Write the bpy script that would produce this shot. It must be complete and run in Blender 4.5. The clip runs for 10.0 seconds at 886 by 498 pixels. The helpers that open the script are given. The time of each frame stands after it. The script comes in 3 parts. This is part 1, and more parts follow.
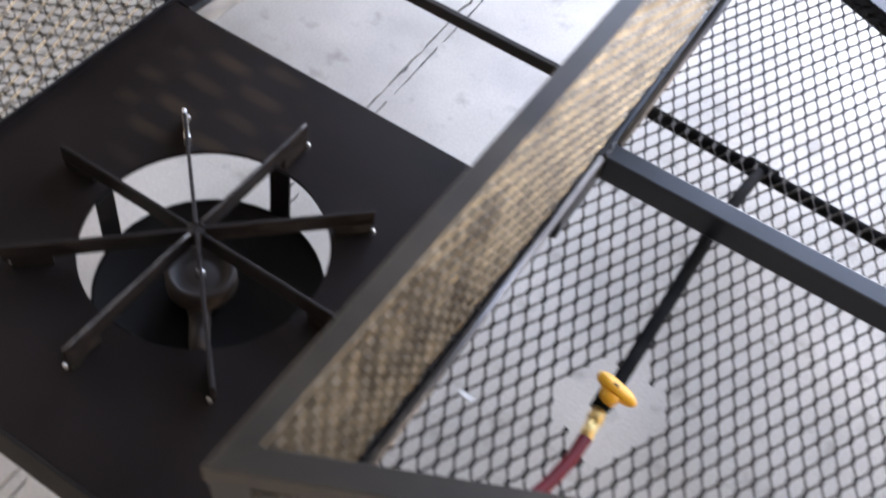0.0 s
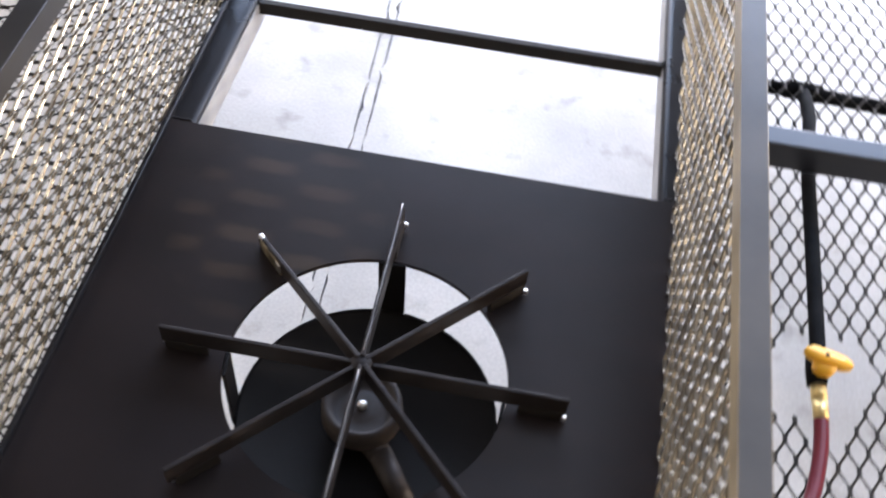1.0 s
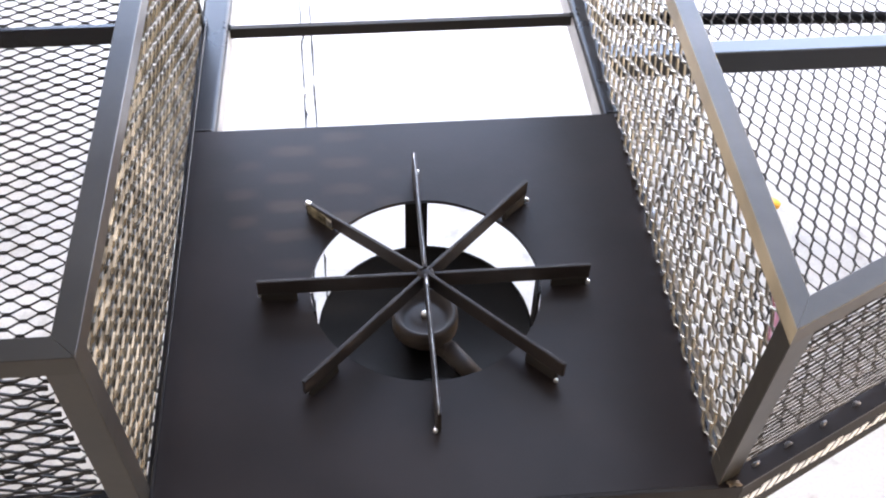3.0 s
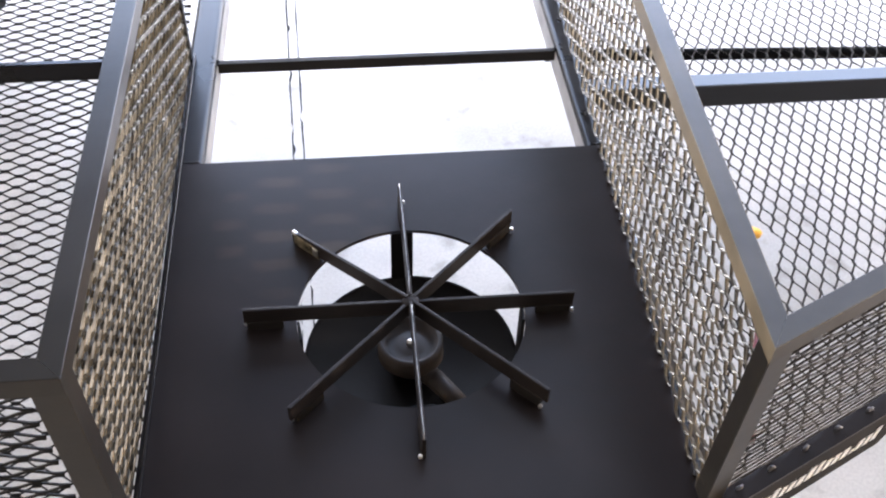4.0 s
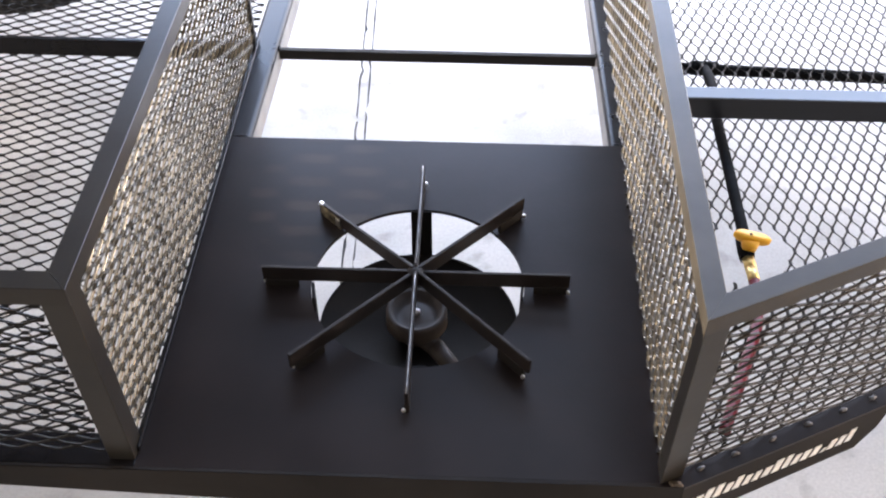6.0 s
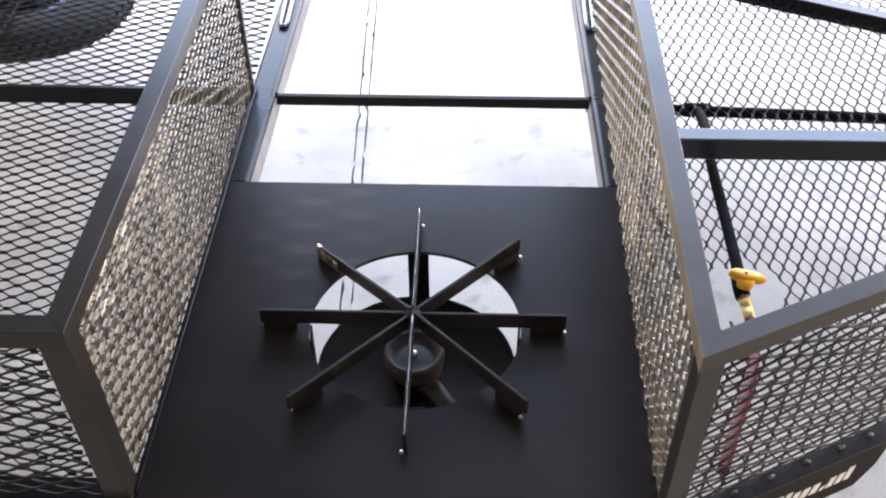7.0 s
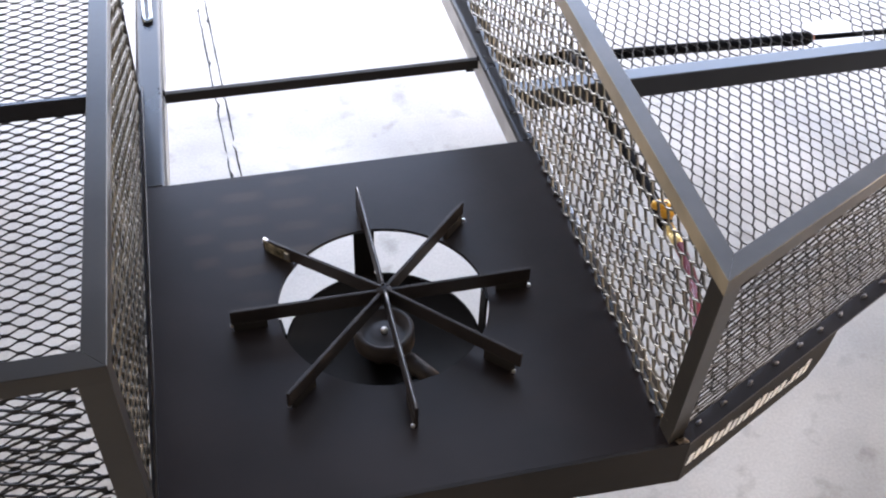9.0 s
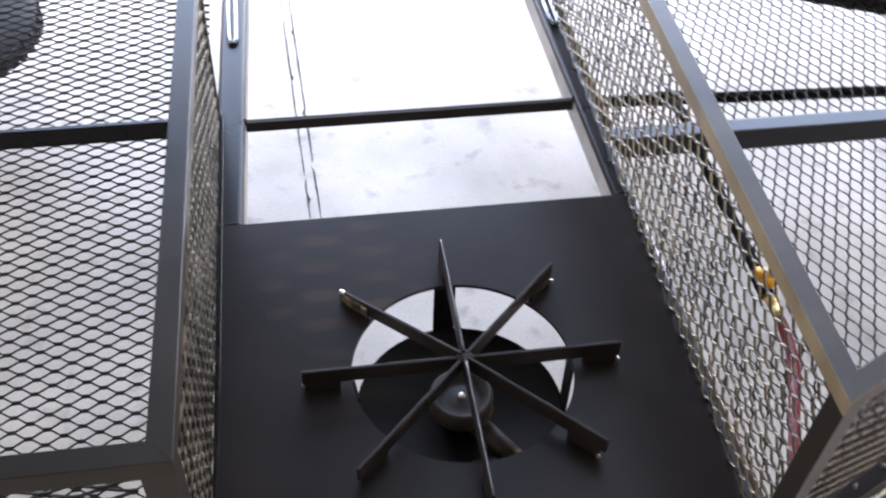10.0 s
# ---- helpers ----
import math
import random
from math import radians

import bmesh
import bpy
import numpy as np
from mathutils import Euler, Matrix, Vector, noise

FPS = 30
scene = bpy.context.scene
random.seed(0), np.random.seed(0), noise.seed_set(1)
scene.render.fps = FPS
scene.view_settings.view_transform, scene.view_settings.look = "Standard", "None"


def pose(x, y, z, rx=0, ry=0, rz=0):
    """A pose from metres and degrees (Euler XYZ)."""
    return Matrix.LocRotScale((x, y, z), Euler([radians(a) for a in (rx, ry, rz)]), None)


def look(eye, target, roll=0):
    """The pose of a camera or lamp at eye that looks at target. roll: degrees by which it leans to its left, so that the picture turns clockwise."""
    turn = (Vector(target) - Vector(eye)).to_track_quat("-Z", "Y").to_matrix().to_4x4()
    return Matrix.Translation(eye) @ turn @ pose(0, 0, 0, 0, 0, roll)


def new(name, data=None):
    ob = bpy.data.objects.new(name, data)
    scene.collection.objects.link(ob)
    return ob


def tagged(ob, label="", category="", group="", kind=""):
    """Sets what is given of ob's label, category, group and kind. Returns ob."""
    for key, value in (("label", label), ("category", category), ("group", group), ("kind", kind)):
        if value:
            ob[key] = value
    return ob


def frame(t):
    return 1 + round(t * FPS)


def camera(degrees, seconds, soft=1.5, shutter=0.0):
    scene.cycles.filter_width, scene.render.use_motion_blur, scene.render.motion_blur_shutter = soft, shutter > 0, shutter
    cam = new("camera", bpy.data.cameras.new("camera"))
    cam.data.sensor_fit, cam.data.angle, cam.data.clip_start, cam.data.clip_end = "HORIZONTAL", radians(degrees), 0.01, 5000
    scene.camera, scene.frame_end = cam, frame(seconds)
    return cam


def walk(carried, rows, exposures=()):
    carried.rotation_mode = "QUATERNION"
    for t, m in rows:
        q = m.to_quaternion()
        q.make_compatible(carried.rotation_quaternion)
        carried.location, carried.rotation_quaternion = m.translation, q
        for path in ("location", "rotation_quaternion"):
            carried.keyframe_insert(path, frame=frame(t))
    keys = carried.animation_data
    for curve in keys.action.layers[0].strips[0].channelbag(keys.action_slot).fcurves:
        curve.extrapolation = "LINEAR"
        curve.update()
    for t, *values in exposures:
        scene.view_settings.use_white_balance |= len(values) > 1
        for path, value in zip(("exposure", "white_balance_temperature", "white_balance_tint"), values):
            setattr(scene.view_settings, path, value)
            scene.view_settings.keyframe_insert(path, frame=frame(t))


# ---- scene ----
cam = camera(45.0, 10.0, soft=2.1, shutter=0.5)
PLATE = 0.41  # height of the cooking plate over the floor
PATH = [
    (0.0, 0.6089, -0.6039, 1.1270, 37.31, -6.70, 32.74),
    (0.5, 0.3141, -0.6176, 1.0542, 39.05, -7.66, 23.55),
    (0.7, 0.2272, -0.6224, 1.0253, 39.57, -6.35, 17.79),
    (1.0, 0.1480, -0.6050, 1.0370, 38.08, -2.90, 10.20),
    (1.5, 0.0369, -0.7073, 1.0493, 37.04, -0.02, 0.05),
    (2.0, -0.0447, -0.8480, 1.1106, 37.78, 0.05, -3.43),
    (2.5, -0.0625, -0.9227, 1.1635, 39.85, -0.15, -3.68),
    (2.7, -0.0776, -0.9192, 1.1697, 40.17, -0.83, -4.42),
    (4.0, -0.0713, -0.9473, 1.1659, 42.94, -1.32, -5.43),
    (4.5, -0.0632, -0.9716, 1.1736, 43.98, -2.32, -4.46),
    (5.0, 0.0247, -1.0094, 1.1717, 43.83, 0.06, 0.30),
    (5.5, 0.0696, -1.0534, 1.1871, 43.46, -0.10, 2.14),
    (7.0, 0.0837, -1.0875, 1.2014, 46.57, 0.29, 1.73),
    (7.5, 0.0552, -1.0799, 1.1969, 46.68, 0.86, 0.60),
    (8.0, -0.0453, -1.0704, 1.2083, 45.93, 0.40, -2.59),
    (8.5, -0.1424, -1.0805, 1.2147, 45.48, -1.08, -8.35),
    (9.0, -0.2040, -1.0707, 1.2135, 45.09, -1.92, -13.36),
    (9.5, -0.1978, -0.9717, 1.2137, 43.83, -0.65, -12.25),
    (10.0, -0.2071, -0.9211, 1.2280, 44.12, -1.85, -8.50),
]
EXPOSURES = [(t, e, 6650, 22) for t, e in ((0.0, 0.57), (0.5, 0.7), (1.0, 1.05), (1.5, 1.3), (2.0, 1.92), (2.5, 1.87), (4.0, 1.12), (4.5, 1.02), (5.0, 0.9), (5.5, 1.06), (7.0, 0.79), (8.0, 0.8), (9.0, 0.8), (9.5, 0.88), (10.0, 0.74))]
walk(cam, [(t, pose(x, y, PLATE + z, rx, ry, rz)) for t, x, y, z, rx, ry, rz in PATH], EXPOSURES)

# ---- light ----
world = bpy.data.worlds.new("sky")
scene.world = world
world.use_nodes = True
wn = world.node_tree
sky = wn.nodes.new("ShaderNodeTexSky")
sky.sky_type = "NISHITA"
sky.sun_disc = False
sky.sun_elevation, sky.sun_rotation = radians(8.6), radians(90)
wn.links.new(sky.outputs[0], wn.nodes["Background"].inputs[0])
wn.nodes["Background"].inputs[1].default_value = 0.15

sun = new("sun", bpy.data.lights.new("sun", "SUN"))
sun.data.energy, sun.data.angle, sun.data.color = 1.5, radians(0.5), (1.0, 0.94, 0.80)
sun.matrix_world = look((6.64, 0.0, 1.0), (0, 0, 0))  # low sun through the openings added in the east wall

door_light = new("door_light", bpy.data.lights.new("door_light", "AREA"))
door_light.data.shape, door_light.data.size, door_light.data.size_y = "RECTANGLE", 5.8, 1.7
door_light.data.energy, door_light.data.color = 265.0, (0.82, 0.90, 1.0)
door_light.matrix_world = look((1.2, 3.55, 0.98), (1.2, 0, 0.9))

sky_light = new("sky_light", bpy.data.lights.new("sky_light", "AREA"))
sky_light.data.shape, sky_light.data.size, sky_light.data.size_y = "RECTANGLE", 5.8, 1.0
sky_light.data.energy, sky_light.data.color = 150.0, (0.46, 0.68, 1.0)
sky_light.matrix_world = look((1.2, 3.55, 2.35), (1.2, 0, 2.2))

# weak fill from the south, added without a seen source
south_fill = new("south_fill", bpy.data.lights.new("south_fill", "AREA"))
south_fill.data.shape, south_fill.data.size, south_fill.data.size_y = "RECTANGLE", 4.0, 2.6
south_fill.data.energy, south_fill.data.color = 9.0, (1.0, 0.92, 0.82)
south_fill.matrix_world = look((2.0, -4.75, 1.5), (1.2, 0, 1.2))

# unseen west lamp, added to warm and brighten the left side
side_light = new("side_light", bpy.data.lights.new("side_light", "AREA"))
side_light.data.shape, side_light.data.size, side_light.data.size_y = "RECTANGLE", 3.4, 2.6
side_light.data.energy, side_light.data.color = 58.0, (1.0, 0.92, 0.80)
side_light.matrix_world = look((-3.45, -0.4, 1.5), (0, -0.3, 1.3))

east_light = new("east_light", bpy.data.lights.new("east_light", "AREA"))
east_light.data.shape, east_light.data.size, east_light.data.size_y = "RECTANGLE", 1.8, 2.6
east_light.data.energy, east_light.data.color = 52.0, (1.0, 0.91, 0.75)
east_light.matrix_world = look((4.95, -1.28, 1.5), (0, -0.4, 1.3))

# unseen lamp added in the upper east opening as warm fill
east_fill = new("east_fill", bpy.data.lights.new("east_fill", "AREA"))
east_fill.data.shape, east_fill.data.size, east_fill.data.size_y = "RECTANGLE", 0.8, 1.7
east_fill.data.energy, east_fill.data.color = 24.0, (1.0, 0.91, 0.75)
east_fill.matrix_world = look((4.95, 0.42, 1.98), (0, 0.3, 1.3))

# unseen overhead lamp, added to brighten what the plate reflects
overhead_fill = new("overhead_fill", bpy.data.lights.new("overhead_fill", "AREA"))
overhead_fill.data.shape, overhead_fill.data.size, overhead_fill.data.size_y = "RECTANGLE", 3.4, 3.0
overhead_fill.data.energy, overhead_fill.data.color = 46.0, (0.68, 0.83, 1.0)
overhead_fill.matrix_world = pose(1.85, 1.75, 3.88)

# unseen lamp added so that the right of the plate reflects blue
north_fill = new("north_fill", bpy.data.lights.new("north_fill", "AREA"))
north_fill.data.shape, north_fill.data.size, north_fill.data.size_y = "RECTANGLE", 3.4, 0.72
north_fill.data.energy, north_fill.data.color = 9.0, (0.60, 0.78, 1.0)
north_fill.matrix_world = look((2.45, 3.55, 3.32), (2.45, 0, 3.0))


# ---- materials ----
def material(name):
    m = bpy.data.materials.new(name)
    m.use_nodes = True
    return m, m.node_tree.nodes, m.node_tree.links, m.node_tree.nodes["Principled BSDF"]


def ramp(nodes, links, source, a, b, low=0.35, high=0.65):
    r = nodes.new("ShaderNodeValToRGB")
    r.color_ramp.elements[0].position, r.color_ramp.elements[1].position = low, high
    r.color_ramp.elements[0].color, r.color_ramp.elements[1].color = (*a, 1), (*b, 1)
    links.new(source, r.inputs[0])
    return r.outputs[0]


def noise_tex(nodes, links, scale, detail=4.0, stretch=(1, 1, 1)):
    co, mp, n = (nodes.new(k) for k in ("ShaderNodeTexCoord", "ShaderNodeMapping", "ShaderNodeTexNoise"))
    mp.inputs["Scale"].default_value = stretch
    n.inputs["Scale"].default_value, n.inputs["Detail"].default_value = scale, detail
    links.new(co.outputs["Object"], mp.inputs[0])
    links.new(mp.outputs[0], n.inputs["Vector"])
    return n.outputs[0]


def painted(name, a, b, rough=(0.3, 0.5), bump=0.04, metal=0.0, scale=60, big=5, shine=0.5):
    """Paint or plain surface: colour drifts on a large scale, gloss and relief on a small one."""
    m, nodes, links, p = material(name)
    links.new(ramp(nodes, links, noise_tex(nodes, links, big, 5), a, b), p.inputs["Base Color"])
    fine = noise_tex(nodes, links, scale, 6)
    mr = nodes.new("ShaderNodeMapRange")
    mr.inputs["To Min"].default_value, mr.inputs["To Max"].default_value = rough
    links.new(noise_tex(nodes, links, big * 3, 6), mr.inputs["Value"])
    links.new(mr.outputs[0], p.inputs["Roughness"])
    p.inputs["Specular IOR Level"].default_value = shine
    bp = nodes.new("ShaderNodeBump")
    bp.inputs["Strength"].default_value, bp.inputs["Distance"].default_value = bump, 0.002
    links.new(fine, bp.inputs["Height"])
    links.new(bp.outputs[0], p.inputs["Normal"])
    p.inputs["Metallic"].default_value = metal
    return m


def math_node(nodes, links, op, a, b=None, c=None):
    n = nodes.new("ShaderNodeMath")
    n.operation = op
    for i, v in enumerate((a, b, c)):
        if isinstance(v, (int, float)):
            n.inputs[i].default_value = v
        elif v is not None:
            links.new(v, n.inputs[i])
    return n.outputs[0]


def dappled(name, a, b, rough, bump, scale, shine):
    """Plate paint with faint brown lozenges: dappled light put into the colour."""
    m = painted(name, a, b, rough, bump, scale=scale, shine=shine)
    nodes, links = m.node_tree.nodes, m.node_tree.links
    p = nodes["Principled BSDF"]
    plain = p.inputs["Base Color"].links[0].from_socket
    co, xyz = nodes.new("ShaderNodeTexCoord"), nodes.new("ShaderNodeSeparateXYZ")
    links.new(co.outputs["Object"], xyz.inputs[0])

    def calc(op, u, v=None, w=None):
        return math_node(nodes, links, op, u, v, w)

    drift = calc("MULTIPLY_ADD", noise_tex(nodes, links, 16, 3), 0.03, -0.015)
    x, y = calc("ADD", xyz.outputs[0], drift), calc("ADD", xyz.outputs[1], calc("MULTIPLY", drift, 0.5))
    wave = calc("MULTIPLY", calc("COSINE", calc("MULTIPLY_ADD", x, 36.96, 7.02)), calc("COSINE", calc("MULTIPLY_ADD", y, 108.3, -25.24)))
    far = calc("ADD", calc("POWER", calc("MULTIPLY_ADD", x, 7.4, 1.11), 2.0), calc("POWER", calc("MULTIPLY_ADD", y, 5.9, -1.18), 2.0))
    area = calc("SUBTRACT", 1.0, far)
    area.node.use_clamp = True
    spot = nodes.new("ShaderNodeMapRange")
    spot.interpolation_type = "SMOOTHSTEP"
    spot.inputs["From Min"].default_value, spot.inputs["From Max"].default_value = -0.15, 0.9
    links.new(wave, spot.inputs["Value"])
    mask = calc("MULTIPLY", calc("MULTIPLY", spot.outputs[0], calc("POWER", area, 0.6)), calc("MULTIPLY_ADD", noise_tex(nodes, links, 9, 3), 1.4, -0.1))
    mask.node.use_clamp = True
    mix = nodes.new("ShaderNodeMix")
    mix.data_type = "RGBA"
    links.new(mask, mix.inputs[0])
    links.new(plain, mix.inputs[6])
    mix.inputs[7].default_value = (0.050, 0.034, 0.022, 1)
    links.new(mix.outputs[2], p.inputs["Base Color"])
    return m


PAINT = painted("satin_black_paint", (0.0065, 0.006, 0.0065), (0.011, 0.010, 0.0105), (0.2, 0.3), 0.04, shine=0.24)
PLATE_PAINT = dappled("plate_paint", (0.0127, 0.0095, 0.0087), (0.0196, 0.0149, 0.0138), (0.29, 0.37), 0.06, scale=90, shine=0.155)
RAIL = painted("dull_black_paint", (0.0065, 0.006, 0.0062), (0.011, 0.010, 0.0102), (0.24, 0.34), 0.05, shine=0.2)
LIP = painted("sheltered_black_paint", (0.0135, 0.0115, 0.0100), (0.022, 0.0185, 0.0160), (0.5, 0.65), 0.05, shine=0.12)
ROUND = painted("grey_round_bar", (0.07, 0.069, 0.07), (0.13, 0.128, 0.13), (0.3, 0.45), 0.05, 0.5)
ROD = painted("dull_bent_rod_steel", (0.10, 0.115, 0.125), (0.2, 0.22, 0.235), (0.2, 0.3), 0.05, 1.0)
PRIMER = painted("worn_grey_primer", (0.20, 0.195, 0.185), (0.32, 0.31, 0.295), (0.4, 0.55), 0.06, big=12)
GLOSS = painted("gloss_black_paint", (0.0065, 0.0075, 0.0110), (0.010, 0.0115, 0.0160), (0.26, 0.38), 0.03, shine=0.55)
SOOT = painted("sooty_burner_iron", (0.0050, 0.0046, 0.0046), (0.0085, 0.0074, 0.007), (0.55, 0.7), 0.15, shine=0.10)
ARM = painted("matt_heat_paint", (0.0115, 0.0088, 0.0080), (0.0195, 0.0152, 0.0138), (0.45, 0.60), 0.1, shine=0.15, big=18)
ANGLE = painted("brown_mill_scale", (0.014, 0.0122, 0.0102), (0.026, 0.023, 0.0188), (0.27, 0.40), 0.08, shine=0.29)
# lighter tan for an upright flange in warm side light
LIT_ANGLE = painted("sidelit_tan_angle_steel", (0.135, 0.110, 0.072), (0.225, 0.183, 0.120), (0.42, 0.56), 0.08, shine=0.3, big=9)
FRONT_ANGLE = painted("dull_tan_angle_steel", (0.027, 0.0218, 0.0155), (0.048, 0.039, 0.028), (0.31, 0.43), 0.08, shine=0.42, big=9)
MESH_TAN = painted("tan_mesh_steel", (0.025, 0.0214, 0.0146), (0.092, 0.080, 0.056), (0.29, 0.42), 0.05, 0.58, big=22)
MESH_BROWN = painted("brown_mesh_steel", (0.026, 0.021, 0.0155), (0.074, 0.060, 0.043), (0.42, 0.58), 0.05, 0.2, big=14, shine=0.3)
# steel mesh against the light, its shade put into a darker colour
MESH_DARK = painted("shaded_mesh_steel", (0.009, 0.0082, 0.0075), (0.020, 0.018, 0.0155), (0.4, 0.55), 0.05, shine=0.15)
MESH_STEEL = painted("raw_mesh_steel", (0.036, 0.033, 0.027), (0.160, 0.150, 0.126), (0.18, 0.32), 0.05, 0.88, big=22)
BARE = painted("bare_steel_edge", (0.55, 0.53, 0.5), (0.75, 0.73, 0.7), (0.25, 0.4), 0.05, 1.0)
GLINT = painted("glinting_worn_edge", (0.16, 0.155, 0.15), (0.30, 0.29, 0.28), (0.3, 0.45), 0.05, 0.9, big=30)
SCORCHED = painted("scorched_paint", (0.008, 0.007, 0.006), (0.42, 0.36, 0.24), (0.28, 0.4), 0.1, 0.6, big=75)
RUST = painted("rusty_weld", (0.025, 0.017, 0.012), (0.10, 0.075, 0.05), (0.4, 0.6), 0.2, 0.5)
IRON = painted("cast_iron", (0.019, 0.0138, 0.0112), (0.036, 0.0270, 0.0222), (0.5, 0.65), 0.25, shine=0.25)
RUBBER = painted("tyre_rubber", (0.008, 0.008, 0.008), (0.016, 0.015, 0.014), (0.55, 0.75), 0.2)
PIPE = painted("black_pipe", (0.006, 0.006, 0.0065), (0.012, 0.012, 0.0125), (0.6, 0.75), 0.4, shine=0.03, big=30)
YELLOW = painted("yellow_enamel", (0.75, 0.36, 0.015), (0.85, 0.45, 0.03), (0.35, 0.45), 0.03)
BRASS = painted("brass", (0.82, 0.62, 0.27), (0.90, 0.72, 0.38), (0.38, 0.5), 0.03, 1.0)
COPPER = painted("dull_copper", (0.30, 0.13, 0.09), (0.42, 0.2, 0.14), (0.4, 0.55), 0.05, 0.8)
HOSE = painted("red_hose_rubber", (0.115, 0.004, 0.010), (0.19, 0.009, 0.018), (0.26, 0.4), 0.08)
WHITE = painted("white_vinyl", (0.8, 0.8, 0.78), (0.88, 0.88, 0.86), (0.4, 0.5), 0.01)
RIM = painted("wheel_steel", (0.24, 0.27, 0.34), (0.36, 0.39, 0.46), (0.14, 0.22), 0.02, 0.95)
TAN = painted("tan_wall_board", (0.42, 0.33, 0.2), (0.52, 0.42, 0.27), (0.6, 0.8), 0.1)
PALE_CEILING = painted("pale_sheet_ceiling", (0.10, 0.097, 0.09), (0.15, 0.145, 0.135), (0.6, 0.8), 0.1)
DARK_CEILING = painted("dark_sheet_ceiling", (0.03, 0.03, 0.031), (0.05, 0.05, 0.05), (0.6, 0.8), 0.1)
# unseen ceiling kept black to darken the left plate's reflection
BLACK_CEILING = painted("unseen_black_ceiling", (0.012, 0.012, 0.012), (0.022, 0.021, 0.020), (0.6, 0.8), 0.1)
GREY_WALL = painted("grey_wall_sheet", (0.3, 0.3, 0.3), (0.4, 0.4, 0.39), (0.6, 0.8), 0.1)


def concrete_material():
    m, nodes, links, p = material("concrete")
    base = ramp(nodes, links, noise_tex(nodes, links, 2.2, 8), (0.325, 0.307, 0.276), (0.565, 0.534, 0.482), 0.34, 0.66)
    spots = ramp(nodes, links, noise_tex(nodes, links, 14, 5), (0.55, 0.53, 0.5), (1, 1, 1), 0.3, 0.42)
    grit = ramp(nodes, links, noise_tex(nodes, links, 180, 4), (0.85, 0.85, 0.85), (1.06, 1.06, 1.06), 0.35, 0.65)
    for extra in (spots, grit):
        mix = nodes.new("ShaderNodeMix")
        mix.data_type, mix.blend_type = "RGBA", "MULTIPLY"
        mix.inputs[0].default_value = 0.6
        links.new(base, mix.inputs[6])
        links.new(extra, mix.inputs[7])
        base = mix.outputs[2]
    links.new(base, p.inputs["Base Color"])
    mr = nodes.new("ShaderNodeMapRange")
    mr.inputs["To Min"].default_value, mr.inputs["To Max"].default_value = 0.35, 0.6
    links.new(noise_tex(nodes, links, 6, 6), mr.inputs["Value"])
    links.new(mr.outputs[0], p.inputs["Roughness"])
    bp = nodes.new("ShaderNodeBump")
    bp.inputs["Strength"].default_value, bp.inputs["Distance"].default_value = 0.10, 0.003
    links.new(noise_tex(nodes, links, 120, 8), bp.inputs["Height"])
    links.new(bp.outputs[0], p.inputs["Normal"])
    return m


CONCRETE = concrete_material()


# ---- mesh helpers ----
def link_mesh(name, verts, faces, mat, parent=None, label="", smooth=False):
    me = bpy.data.meshes.new(name)
    me.from_pydata([tuple(v) for v in verts], [], faces)
    me.materials.append(mat)
    if smooth:
        me.polygons.foreach_set("use_smooth", [True] * len(me.polygons))
    me.update()
    ob = new(name, me)
    if parent is not None:
        ob.parent = parent
    if label:
        tagged(ob, label)
    return ob


def part(name, bm, mat, parent=None, label="", smooth=False):
    bmesh.ops.recalc_face_normals(bm, faces=bm.faces[:])
    me = bpy.data.meshes.new(name)
    bm.to_mesh(me)
    bm.free()
    me.materials.append(mat)
    if smooth:
        me.polygons.foreach_set("use_smooth", [True] * len(me.polygons))
    ob = new(name, me)
    if parent is not None:
        ob.parent = parent
    if label:
        tagged(ob, label)
    return ob


def add_box(bm, lo, hi, m=None, bevel=0.0):
    """A box between two corners, turned by m, with rounded edges."""
    size = [b - a for a, b in zip(lo, hi)]
    mid = [(a + b) / 2 for a, b in zip(lo, hi)]
    mat = Matrix.Translation(mid) @ Matrix.Diagonal((*size, 1))
    tmp = bmesh.new()
    bmesh.ops.create_cube(tmp, size=1.0, matrix=mat)
    if bevel:
        bmesh.ops.bevel(tmp, geom=tmp.edges[:], offset=bevel, segments=2, affect="EDGES", profile=0.5)
    if m is not None:
        bmesh.ops.transform(tmp, matrix=m, verts=tmp.verts[:])
    me = bpy.data.meshes.new("tmp")
    tmp.to_mesh(me)
    tmp.free()
    bm.from_mesh(me)
    bpy.data.meshes.remove(me)
    return bm


def box(name, lo, hi, mat, parent=None, label="", m=None, bevel=0.0015):
    return part(name, add_box(bmesh.new(), lo, hi, m, bevel), mat, parent, label)


